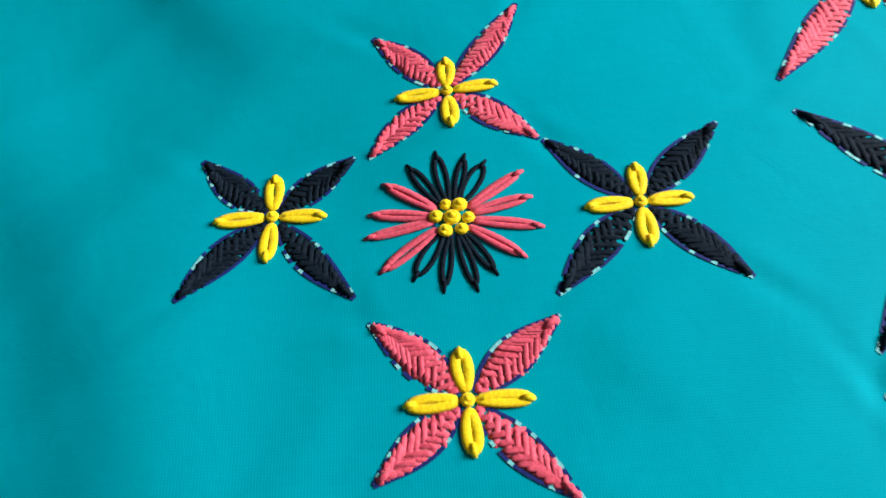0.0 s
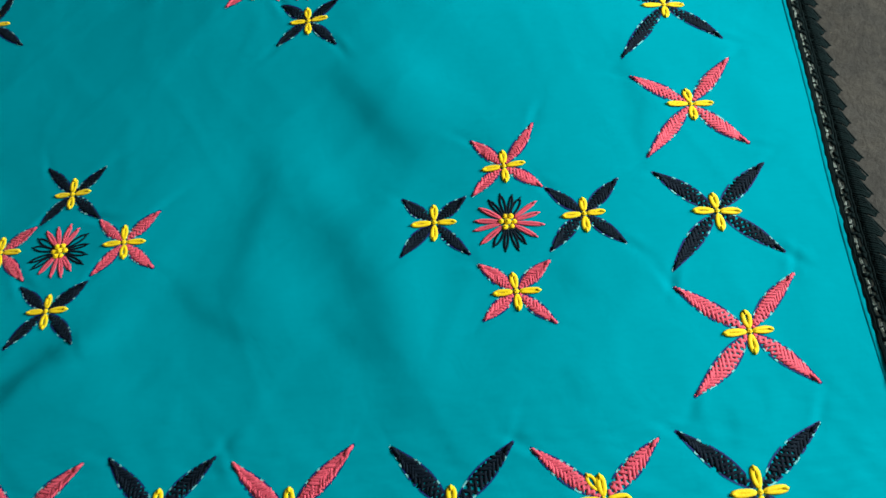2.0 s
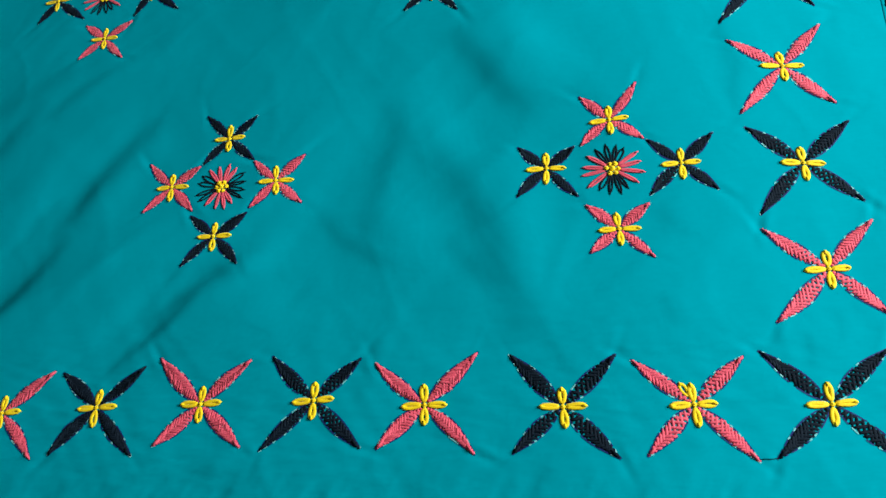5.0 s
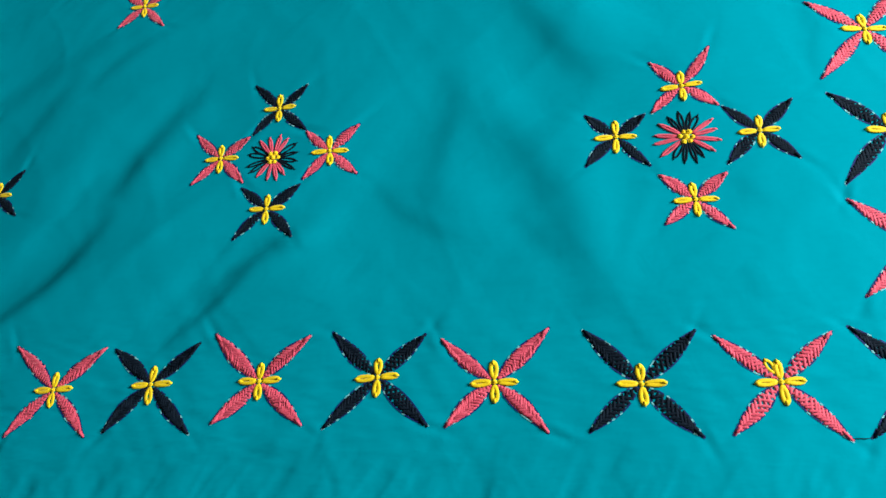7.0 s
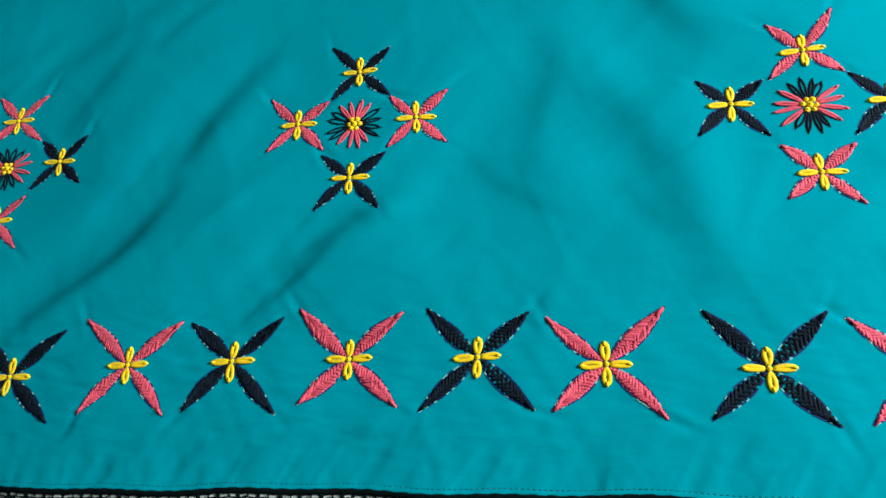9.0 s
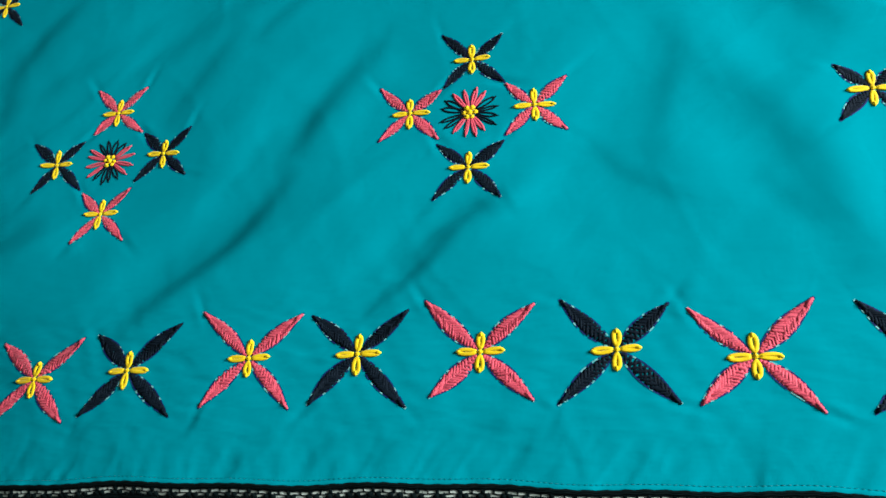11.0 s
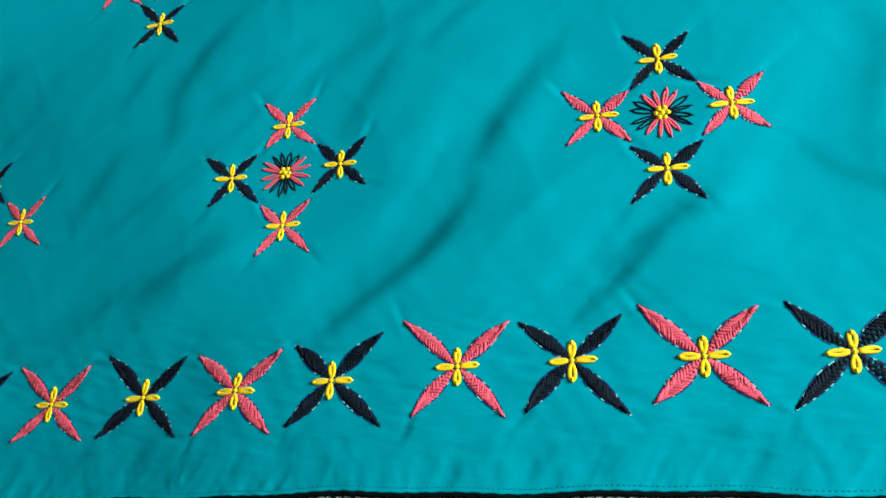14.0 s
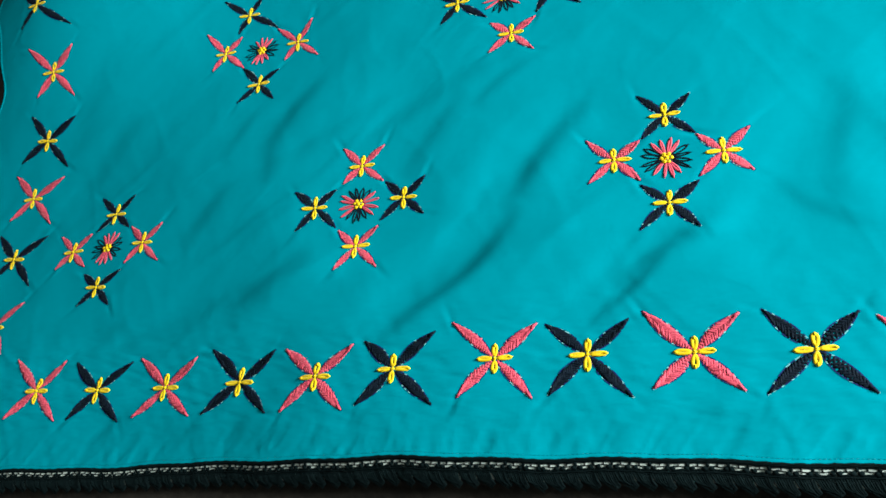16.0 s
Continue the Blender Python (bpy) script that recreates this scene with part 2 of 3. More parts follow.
lean(0.070, 0.0114, (-0.274, 0.118), (-0.241, 0.132), (-0.215, 0.155))
lean(-0.088, 0.0061, (-0.098, 0.102), (-0.078, 0.127), (-0.065, 0.154))
lean(-0.079, 0.0161, (0.432, 0.252), (0.446, 0.203), (0.450, 0.148))
lean(-0.070, 0.0110, (0.453, 0.124), (0.447, 0.061), (0.442, 0.009))

rng = np.random.default_rng(4)
RIPPLES = [(rng.uniform(0, 6.28), rng.uniform(0, 6.28), rng.uniform(18, 60), rng.uniform(-40, 40)) for _ in range(14)]


def hem_y(x):
    return -0.0665 - 0.055 * x * x + 0.0008 * np.sin(x * 37) + 0.0005 * np.sin(x * 91 + 1)


def lie(x, y):
    """The height of the cloth but for its folds: broad swells, fine ripples and the puckered hem."""
    x, y = np.asarray(x, float), np.asarray(y, float)
    z = np.zeros(np.broadcast(x, y).shape)
    for j, row in enumerate(SWELL):
        for i, h in enumerate(row):
            z = z + 0.001 * h * np.exp(-0.5 * (((x - SWELL_X0 - i * SWELL_STEP) / SWELL_R) ** 2 + ((y - SWELL_Y0 - j * SWELL_STEP) / SWELL_R) ** 2))
    for p, q, fx, fy in RIPPLES:
        z = z + 0.00008 * np.sin(fx * x + fy * y + p + 1.5 * np.sin(11 * y + q))
    near = np.exp(-((y - hem_y(x)) / 0.020) ** 2)
    gather = np.sin(x * 190 - 120 * y + 5 * np.sin(x * 31)) * np.clip(np.sin(x * 37 + 2), 0, 1) + np.sin(x * 310 - 60 * y + 4 * np.sin(x * 53)) * np.clip(np.sin(x * 29 + 4), 0, 1)
    z = z + near * 0.00014 * gather
    # the ground drawn up between the stitched flowers of the border
    row = np.exp(-((y + 0.008) / 0.045) ** 2)
    z = z + row * 0.00014 * np.sin(x * 92.4 + 6 * np.sin(14 * y)) * np.sin(x * 230 + 170 * y + 3 * np.sin(40 * x))
    return z


PUCKERS = []
rnd_pull = random.Random(5)
GRID = {}
STEP = 0.0016


def creases(x, y):
    """Wandering creases, mostly slantwise, from noise stretched along them."""
    ky, kx = np.meshgrid(np.fft.fftfreq(x.shape[0], STEP), np.fft.fftfreq(x.shape[1], STEP), indexing="ij")
    grain = np.random.default_rng(9)
    total = np.zeros(x.shape)
    for bearing, long, wide, high in ((46, 0.045, 0.018, 0.00030), (38, 0.026, 0.009, 0.00010), (115, 0.028, 0.011, 0.00014), (10, 0.022, 0.007, 0.00008)):
        c, s = math.cos(radians(bearing)), math.sin(radians(bearing))
        along, across = kx * c + ky * s, ky * c - kx * s
        n = np.fft.ifft2(np.fft.fft2(grain.normal(size=x.shape)) * np.exp(-2 * ((math.pi * along * long) ** 2 + (math.pi * across * wide) ** 2))).real
        n /= n.std()
        total += high * (np.exp(-(n / 0.55) ** 2) * 1.2 + 0.35 * n)
    row = np.exp(-((y + 0.006) / 0.042) ** 2)
    hem = np.exp(-((y - hem_y(x)) / 0.022) ** 2)
    far_side = 1 / (1 + np.exp((x - 0.05) / 0.12))
    for bearing, long, wide, high, where in ((8, 0.014, 0.0016, 0.00030, row * (0.45 + 0.55 * far_side)), (-14, 0.012, 0.0017, 0.00022, row * (0.45 + 0.55 * far_side)),
                                             (58, 0.011, 0.0034, 0.00040, hem), (105, 0.006, 0.0018, 0.00014, hem * (0.4 + 0.6 * far_side))):
        c, s = math.cos(radians(bearing)), math.sin(radians(bearing))
        along, across = kx * c + ky * s, ky * c - kx * s
        n = np.fft.ifft2(np.fft.fft2(grain.normal(size=x.shape)) * np.exp(-2 * ((math.pi * along * long) ** 2 + (math.pi * across * wide) ** 2))).real
        total += high * where * (np.exp(-(n / n.std() / 0.6) ** 2) + 0.5 * n / n.std())
    return total - total.mean()


def folds(x, y):
    """The folds: heights whose slope towards the window follows the leans, brought back to the swells at the stitched flowers."""
    slope = np.zeros(x.shape)
    for amount, width, points in LEANS:
        far = np.full(x.shape, 1.0)
        part_way = np.zeros(x.shape)
        lengths = [math.dist(a, b) for a, b in zip(points, points[1:])]
        done, whole = 0.0, sum(lengths)
        for (ax, ay), (bx, by), length in zip(points, points[1:], lengths):
            ux, uy = (bx - ax) / length, (by - ay) / length
            s = np.clip((x - ax) * ux + (y - ay) * uy, 0, length)
            d = np.hypot(x - ax - s * ux, y - ay - s * uy)
            nearer = d < far
            far[nearer], part_way[nearer] = d[nearer], (done + s[nearer]) / whole
            done += length
        slope += amount * np.exp(-(far / width) ** 2) * (4 * part_way * (1 - part_way)) ** 0.5
    ky, kx = np.meshgrid(np.fft.fftfreq(x.shape[0], STEP) * 2 * math.pi, np.fft.fftfreq(x.shape[1], STEP) * 2 * math.pi, indexing="ij")
    k = 0.97 * kx + 0.22 * ky
    z = np.fft.ifft2(1j * k * np.fft.fft2(slope) / (k * k + 0.02 * (kx * kx + ky * ky) + 60.0)).real
    spots = np.array([f[2:4] for f in FLOWERS])
    i, j = ((spots[:, 0] - x[0, 0]) / STEP).astype(int), ((spots[:, 1] - y[0, 0]) / STEP).astype(int)
    inside = (i >= 0) & (i < x.shape[1]) & (j >= 0) & (j < x.shape[0])
    spots, here = spots[inside], z[j[inside], i[inside]]
    pull = np.exp(-((spots[:, None] - spots[None]) ** 2).sum(2) / 0.06 ** 2)
    weights = np.linalg.solve(pull + 0.01 * np.eye(len(spots)), here)
    for (px, py), w in zip(spots, weights):
        z -= w * np.exp(-((x - px) ** 2 + (y - py) ** 2) / 0.06 ** 2)
    return z


def settle():
    """Works out the heights once on a fine grid, with the small puckers that the stitches pull."""
    xs, ys = np.arange(X0 - 0.08, X1 + 0.06, STEP), np.arange(-0.12, Y1 + 0.02, STEP)
    x, y = np.meshgrid(xs, ys)
    z = lie(x, y) + folds(x, y) + creases(x, y)
    for tx, ty, rx, ry in PUCKERS:
        i, j = int((tx - xs[0]) / STEP), int((ty - ys[0]) / STEP)
        w = (slice(max(j - 20, 0), max(j + 20, 0)), slice(max(i - 20, 0), max(i + 20, 0)))
        e = (x[w] - tx) * rx + (y[w] - ty) * ry
        c = -(x[w] - tx) * ry + (y[w] - ty) * rx
        pull, skew = rnd_pull.uniform(0.0001, 0.0006), rnd_pull.uniform(-0.5, 0.5)
        z[w] -= pull * np.exp(-((c - skew * e) / 0.0024) ** 2 - ((e - 0.004) / 0.010) ** 2)
        z[w] += 0.6 * pull * np.exp(-((c - skew * e - 0.0045) / 0.0026) ** 2 - ((e - 0.002) / 0.008) ** 2)
    GRID.update(z=z, x0=xs[0], y0=ys[0])


def drape(x, y):
    """The height of the cloth at a place, from the grid."""
    z = GRID["z"]
    fx = np.clip((np.asarray(x, float) - GRID["x0"]) / STEP, 0, z.shape[1] - 1.001)
    fy = np.clip((np.asarray(y, float) - GRID["y0"]) / STEP, 0, z.shape[0] - 1.001)
    i, j = fx.astype(int), fy.astype(int)
    u, v = fx - i, fy - j
    return (z[j, i] * (1 - u) + z[j, i + 1] * u) * (1 - v) + (z[j + 1, i] * (1 - u) + z[j + 1, i + 1] * u) * v



# ---- mesh helpers ----
def mesh_of(name, verts, faces, mat, smooth=True):
    me = bpy.data.meshes.new(name)
    me.from_pydata([tuple(v) for v in verts], [], faces)
    me.materials.append(mat)
    if smooth:
        me.shade_smooth()
    return me


def part(name, verts, faces, mat, parent, label="", smooth=True):
    ob = new(name, mesh_of(name, verts, faces, mat, smooth))
    ob.parent = parent
    return tagged(ob, label)


class Threads:
    """Gathers lengths of thread, each a closed tube along a way of points over the cloth, into one mesh."""

    def __init__(self):
        self.v, self.f, self.n = [], [], 0

    def tube(self, way, radius, sides=6, closed=False, flat=0.8, taper=True):
        way = np.asarray(way, float)
        k = len(way)
        ahead = (np.roll(way, -1, 0) - np.roll(way, 1, 0)) if closed else np.gradient(way, axis=0)
        ahead /= np.linalg.norm(ahead, axis=1)[:, None] + 1e-12
        side = np.cross(ahead, (0, 0, 1.0))
        side /= np.linalg.norm(side, axis=1)[:, None] + 1e-12
        up = np.cross(side, ahead)
        r = np.full(k, radius)
        if not closed and taper:
            r[0] *= 0.55
            r[-1] *= 0.55
        for j in range(sides):
            a = 2 * math.pi * j / sides
            self.v.append(way + (r * math.cos(a))[:, None] * side + (r * flat * math.sin(a))[:, None] * up)
        n0 = self.n
        for j in range(sides):
            m = (j + 1) % sides
            for i in range(k if closed else k - 1):
                e = (i + 1) % k
                self.f.append((n0 + j * k + i, n0 + j * k + e, n0 + m * k + e, n0 + m * k + i))
        if not closed:
            self.f.append([n0 + j * k for j in range(sides)])
            self.f.append([n0 + j * k + k - 1 for j in reversed(range(sides))])
        self.n += sides * k

    def part(self, name, mat, parent, at, label=""):
        return part(name, np.concatenate(self.v) - np.asarray(at), self.f, mat, parent, label)


def laid(xy, lift):
    """Points on the cloth, lifted off it."""
    xy = np.asarray(xy, float)
    return np.c_[xy, drape(xy[:, 0], xy[:, 1]) + lift]


# ---- embroidery ----
rnd = random.Random(11)
FLOWERS = []


def petal_shape(s, width):
    return width * np.clip(np.sin(math.pi * np.clip(s, 0, 1) ** 0.9), 0, 1) ** 1.05 * (1.08 - 0.2 * s)


def petal(flower, at, colour, length, angle, width, step, thick, bend):
    a = radians(angle)
    axis, side = np.array((math.cos(a), math.sin(a))), np.array((-math.sin(a), math.cos(a)))
    c = np.array(at[:2])

    def place(s, off):
        return c + axis * (0.0015 + s * (length - 0.0015)) + side * (bend * math.sin(math.pi * s) + off)

    bundle = Threads()
    step = step * rnd.uniform(0.80, 1.08)
    for family in (1, -1):
        s = 0.02 + rnd.uniform(0, 0.5) * step / length
        while s < 0.985:
            w0 = float(petal_shape(s, width))
            cross = 1.9 * max(w0, 0.0009) / length
            s1 = min(s + cross, 0.995)
            p = place(s, family * w0 * rnd.uniform(0.88, 1.14))
            q = place(s1, -family * float(petal_shape(s1, width)) * rnd.uniform(0.88, 1.14))
            mid = [p + (q - p) * u for u in (0.0, 0.2, 0.5, 0.8, 1.0)]
            lift = thick * np.array((0.0, 0.38, 0.30, 0.18, 0.0)) * rnd.uniform(0.85, 1.2)
            bundle.tube(laid(mid, lift), thick * rnd.uniform(0.86, 1.08), 5, flat=0.17)
            s += step / length * rnd.uniform(0.90, 1.12)
    # the run of thread along the middle and the last long stitch to the point
    bundle.tube(laid([place(s, 0) for s in (0.84, 0.92, 1.0)], (0.4 * thick, 0.9 * thick, 0)), thick, 5)
    return bundle.part("petal", colour, flower, at)


def outline(points, wide):
    """A thin inked line round a closed run of points."""
    pts = np.asarray(points)
    ahead = np.roll(pts, -1, 0) - np.roll(pts, 1, 0)
    ahead /= np.linalg.norm(ahead, axis=1)[:, None] + 1e-12
    nor = np.c_[-ahead[:, 1], ahead[:, 0]] * wide / 2
    return np.r_[laid(pts - nor, 0.00022), laid(pts + nor, 0.00022)]


def loop_stitch(bundle, at, angle, r0, r1, half, thick, sides=6, tie=0.0012):
    a = radians(angle)
    axis, side = np.array((math.cos(a), math.sin(a))), np.array((-math.sin(a), math.cos(a)))
    c = np.array(at[:2])
    u = np.linspace(0, 2 * math.pi, 18, endpoint=False)
    along = r0 + (r1 - r0) * (0.5 - 0.5 * np.cos(u))
    bulge = half * np.sin(u) * np.power(0.5 - 0.5 * np.cos(u), 0.22)
    pts = c + along[:, None] * axis + bulge[:, None] * side
    bundle.tube(laid(pts, thick * (0.30 + 0.15 * np.abs(np.sin(u)))), thick, sides, closed=True, flat=0.36)
    ends = [c + axis * (r1 - 1.2 * thick), c + axis * (r1 + 0.4 * thick), c + axis * (r1 + tie)]
    bundle.tube(laid(ends, (0.8 * thick, 0.7 * thick, 0.0)), thick * 0.85, 5)


def knot(parent, x, y, size, colour, at):
    """A French knot: thread wound in a small coil."""
    u = np.linspace(0, 4.2 * math.pi, 22)
    ring = size * (0.55 - 0.10 * u / u[-1])
    turn = rnd.uniform(0, 6.28)
    pts = np.c_[x + ring * np.cos(u + turn), y + ring * np.sin(u + turn)]
    coil = Threads()
    coil.tube(laid(pts, size * (0.25 + 0.22 * u / u[-1])), size * 0.40, 6)
    coil.tube(laid([(x - 0.4 * size, y), (x, y + 0.1 * size), (x + 0.4 * size, y)], size * np.array((0.45, 0.75, 0.45))), size * 0.42, 6)
    return coil.part("knot", colour, parent, at)


def flower(colour, x, y, tips, width, step, thick, loop_r, loop_half, loop_thick, knot_size, label):
    at = np.array((x, y, float(drape(x, y))))
    verts, faces, n = [], [], 0
    shapes = []
    for length, angle in tips:
        length = length / 1000
        bend = rnd.uniform(-0.0012, 0.0012) * (length / 0.04)
        shapes.append((length, angle, width * rnd.uniform(0.9, 1.1), bend))
    for length, angle, w, bend in shapes:
        a = radians(angle)
        axis, side = np.array((math.cos(a), math.sin(a))), np.array((-math.sin(a), math.cos(a)))
        s = np.linspace(0.03, 1.0, 22)
        off = petal_shape(s, w * 0.98) + 0.0003
        mid = np.array((x, y)) + axis * (0.0015 + s * (length - 0.001))[:, None] + side * (bend * np.sin(math.pi * s))[:, None]
        ring = np.r_[mid + side * off[:, None], (mid - side * off[:, None])[::-1]]
        v = outline(ring, 0.0007) - at
        k = len(ring)
        faces += [(n + i, n + (i + 1) % k, n + k + (i + 1) % k, n + k + i) for i in range(k) if rnd.random() < 0.85]
        verts.append(v)
        n += 2 * k
    ob = part("embroidered_flower", np.concatenate(verts), faces, INK, tablecloth, label)
    # a few outline pieces turn pale: painted highlights of the cloth between stitches
    ob.data.materials.append(GLINT)
    for poly in ob.data.polygons:
        poly.material_index = 1 if rnd.random() < 0.18 else 0
    ob.location = at
    for length, angle, w, bend in shapes:
        petal(ob, at, colour, length, angle, w, step, thick, bend)
    for angle in (0, 90, 180, 270):
        bundle = Threads()
        loop_stitch(bundle, at, angle + rnd.uniform(-5, 5), 0.0022, loop_r * rnd.uniform(0.92, 1.06) * (0.84 if angle % 180 else 0.97), loop_half * rnd.uniform(0.85, 1.15) * (1.15 if angle % 180 else 0.85), loop_thick)
        bundle.part("loop_petal", YELLOW, ob, at)
    knot(ob, x, y, knot_size, YELLOW, at)
    return ob


def border_flower(colour, x, y, *tips):
    for length, angle in tips:
        a = radians(angle)
        PUCKERS.append((x + length / 1000 * math.cos(a), y + length / 1000 * math.sin(a), math.cos(a), math.sin(a)))
    FLOWERS.append(("border", colour, x, y, tips))


def cluster_flower(colour, x, y, *tips):
    for length, angle in tips:
        a = radians(angle)
        PUCKERS.append((x + length / 1000 * math.cos(a), y + length / 1000 * math.sin(a), math.cos(a), math.sin(a)))
    FLOWERS.append(("cluster", colour, x, y, tips))


def daisy(x, y, upright, side):
    """The round daisy in the middle of a cluster: sixteen loop stitches, the upright ones in one colour, the others in another."""
    at = np.array((x, y, float(drape(x, y))))
    ring = [(x + 0.0042 * math.cos(a), y + 0.0042 * math.sin(a)) for a in np.linspace(0, 2 * math.pi, 24, endpoint=False)]
    k = len(ring)
    ob = part("embroidered_daisy", outline(ring, 0.0006) - at, [(i, (i + 1) % k, k + (i + 1) % k, k + i) for i in range(k)], INK, tablecloth,
              "round daisy of pink and black loop stitches with a yellow knotted middle")
    ob.location = at
    for i in range(16):
        angle = 11.25 + 22.5 * i + rnd.uniform(-4, 4)
        colour = upright if 45 < angle % 180 < 135 else side
        bundle = Threads()
        thin, open_half = (0.00060, rnd.uniform(0.0010, 0.0018)) if colour is BLACK else (0.00080, rnd.uniform(0.0006, 0.0011))
        reach = rnd.uniform(0.0145, 0.0162) * (1.10 if abs(math.cos(radians(angle))) > 0.75 else 1.0)
        loop_stitch(bundle, at, angle, 0.0042, reach, open_half, thin, 5, tie=0.0018)
        bundle.part("loop_petal", colour, ob, at)
    knot(ob, x, y, 0.0021, YELLOW, at)
    for i in range(6):
        a = radians(60 * i + rnd.uniform(-12, 12))
        knot(ob, x + 0.0034 * math.cos(a), y + 0.0034 * math.sin(a), 0.0018 * rnd.uniform(0.85, 1.1), YELLOW, at)


# ---- where each flower is stitched: colour, place, and the reach (mm) and bearing of its four petals ----
border_flower(BLACK, 0.4073, -0.0128, (42, 137), (45, 39), (41, -140), (45, -42))
border_flower(PINK, 0.3391, -0.0116, (38, 140), (38, 41), (36, -136), (40, -46))
border_flower(BLACK, 0.2723, -0.0105, (40, 132), (40, 42), (36, -140), (38, -45))
border_flower(PINK, 0.1977, -0.0063, (38, 139), (41, 43), (35, -140), (38, -45))
border_flower(BLACK, 0.1339, -0.0011, (38, 135), (35, 41), (40, -138), (39, -44))
border_flower(PINK, 0.0652, -0.0004, (42, 136), (38, 41), (35, -139), (37, -43))
border_flower(BLACK, -0.0012, 0.0003, (36, 141), (36, 41), (37, -134), (40, -46))
border_flower(PINK, -0.0636, -0.0006, (43, 139), (38, 41), (37, -134), (38, -47))
border_flower(BLACK, -0.1381, -0.0054, (34, 139), (40, 42), (37, -136), (41, -40))
border_flower(PINK, -0.2003, -0.0088, (39, 143), (37, 41), (37, -136), (36, -45))
border_flower(BLACK, -0.2686, -0.0098, (43, 139), (37, 42), (40, -143), (38, -41))
border_flower(PINK, -0.3412, -0.0115, (42, 141), (36, 44), (36, -139), (37, -39))
border_flower(BLACK, -0.4104, -0.0121, (41, 141), (38, 39), (35, -136), (38, -43))
border_flower(PINK, -0.4753, -0.0116, (47, 140), (34, 55), (37, -138), (38, -43))
border_flower(PINK, 0.4213, 0.0605, (40, 142), (41, 44), (44, -138), (38, -45))
border_flower(BLACK, 0.4198, 0.1247, (38, 138), (41, 41), (42, -133), (38, -39))
border_flower(PINK, 0.4206, 0.1920, (37, 143), (42, 47), (44, -133), (38, -47))
border_flower(BLACK, 0.4217, 0.2688, (39, 142), (44, 51), (52, -129), (41, -47))
border_flower(PINK, -0.5576, 0.0522, (37, 139), (36, 42), (36, -136), (36, -52))
border_flower(BLACK, -0.5676, 0.1254, (42, 136), (42, 33), (28, -135), (46, -43))
border_flower(PINK, -0.5670, 0.1934, (42, 136), (41, 32), (34, -139), (45, -44))
border_flower(BLACK, -0.5620, 0.2577, (39, 130), (40, 39), (38, -146), (44, -45))
border_flower(PINK, -0.5642, 0.3345, (51, 140), (37, 58), (32, -125), (40, -44))
border_flower(BLACK, -0.6063, 0.4260, (39, 139), (41, 39), (33, -116), (66, -32))
cluster_flower(PINK, 0.3133, 0.1620, (25, 131), (32, 54), (24, -140), (24, -37))
cluster_flower(BLACK, 0.2733, 0.1334, (23, 135), (22, 37), (26, -135), (27, -50))
cluster_flower(BLACK, 0.3517, 0.1287, (25, 135), (28, 43), (27, -136), (26, -44))
cluster_flower(PINK, 0.3119, 0.0898, (24, 137), (24, 38), (22, -142), (26, -46))
cluster_flower(BLACK, 0.0599, 0.1822, (28, 132), (25, 41), (25, -134), (27, -43))
cluster_flower(PINK, 0.0217, 0.1489, (29, 134), (24, 37), (26, -137), (27, -48))
cluster_flower(PINK, 0.0971, 0.1455, (24, 135), (26, 43), (25, -134), (25, -43))
cluster_flower(BLACK, 0.0580, 0.1081, (25, 138), (26, 37), (28, -137), (28, -48))
cluster_flower(PINK, -0.1866, 0.1746, (29, 134), (27, 47), (22, -136), (27, -38))
cluster_flower(BLACK, -0.2250, 0.1374, (28, 140), (24, 45), (25, -128), (29, -43))
cluster_flower(BLACK, -0.1453, 0.1389, (25, 135), (25, 47), (26, -135), (25, -42))
cluster_flower(PINK, -0.1825, 0.0977, (25, 137), (25, 47), (26, -129), (28, -44))
cluster_flower(BLACK, -0.4488, 0.1616, (32, 139), (26, 49), (25, -138), (26, -38))
cluster_flower(PINK, -0.4898, 0.1254, (29, 139), (25, 48), (24, -134), (27, -40))
cluster_flower(PINK, -0.4054, 0.1261, (27, 135), (26, 49), (25, -129), (31, -41))
cluster_flower(BLACK, -0.4456, 0.0843, (26, 143), (28, 36), (24, -136), (27, -42))
cluster_flower(PINK, -0.0834, 0.3789, (31, 140), (23, 49), (21, -127), (32, -39))
cluster_flower(BLACK, -0.1094, 0.3362, (38, 142), (20, 62), (25, -127), (36, -39))
cluster_flower(BLACK, -0.0245, 0.3315, (35, 138), (30, 69), (26, -118), (35, -42))
cluster_flower(PINK, -0.0589, 0.2900, (25, 141), (26, 35), (26, -140), (30, -48))
cluster_flower(PINK, 0.1673, 0.3176, (28, 133), (22, 47), (23, -144), (22, -40))
cluster_flower(PINK, 0.2445, 0.3103, (24, 132), (24, 45), (20, -149), (20, -36))
cluster_flower(BLACK, 0.2039, 0.2819, (24, 136), (24, 35), (25, -144), (27, -50))
cluster_flower(BLACK, -0.3405, 0.3820, (42, 144), (29, 66), (24, -112), (43, -32))
cluster_flower(PINK, -0.3597, 0.3348, (40, 133), (25, 52), (23, -120), (32, -41))
cluster_flower(PINK, -0.2764, 0.3333, (37, 139), (31, 68), (23, -122), (33, -40))
cluster_flower(BLACK, -0.3125, 0.2884, (34, 133), (25, 39), (28, -137), (29, -46))

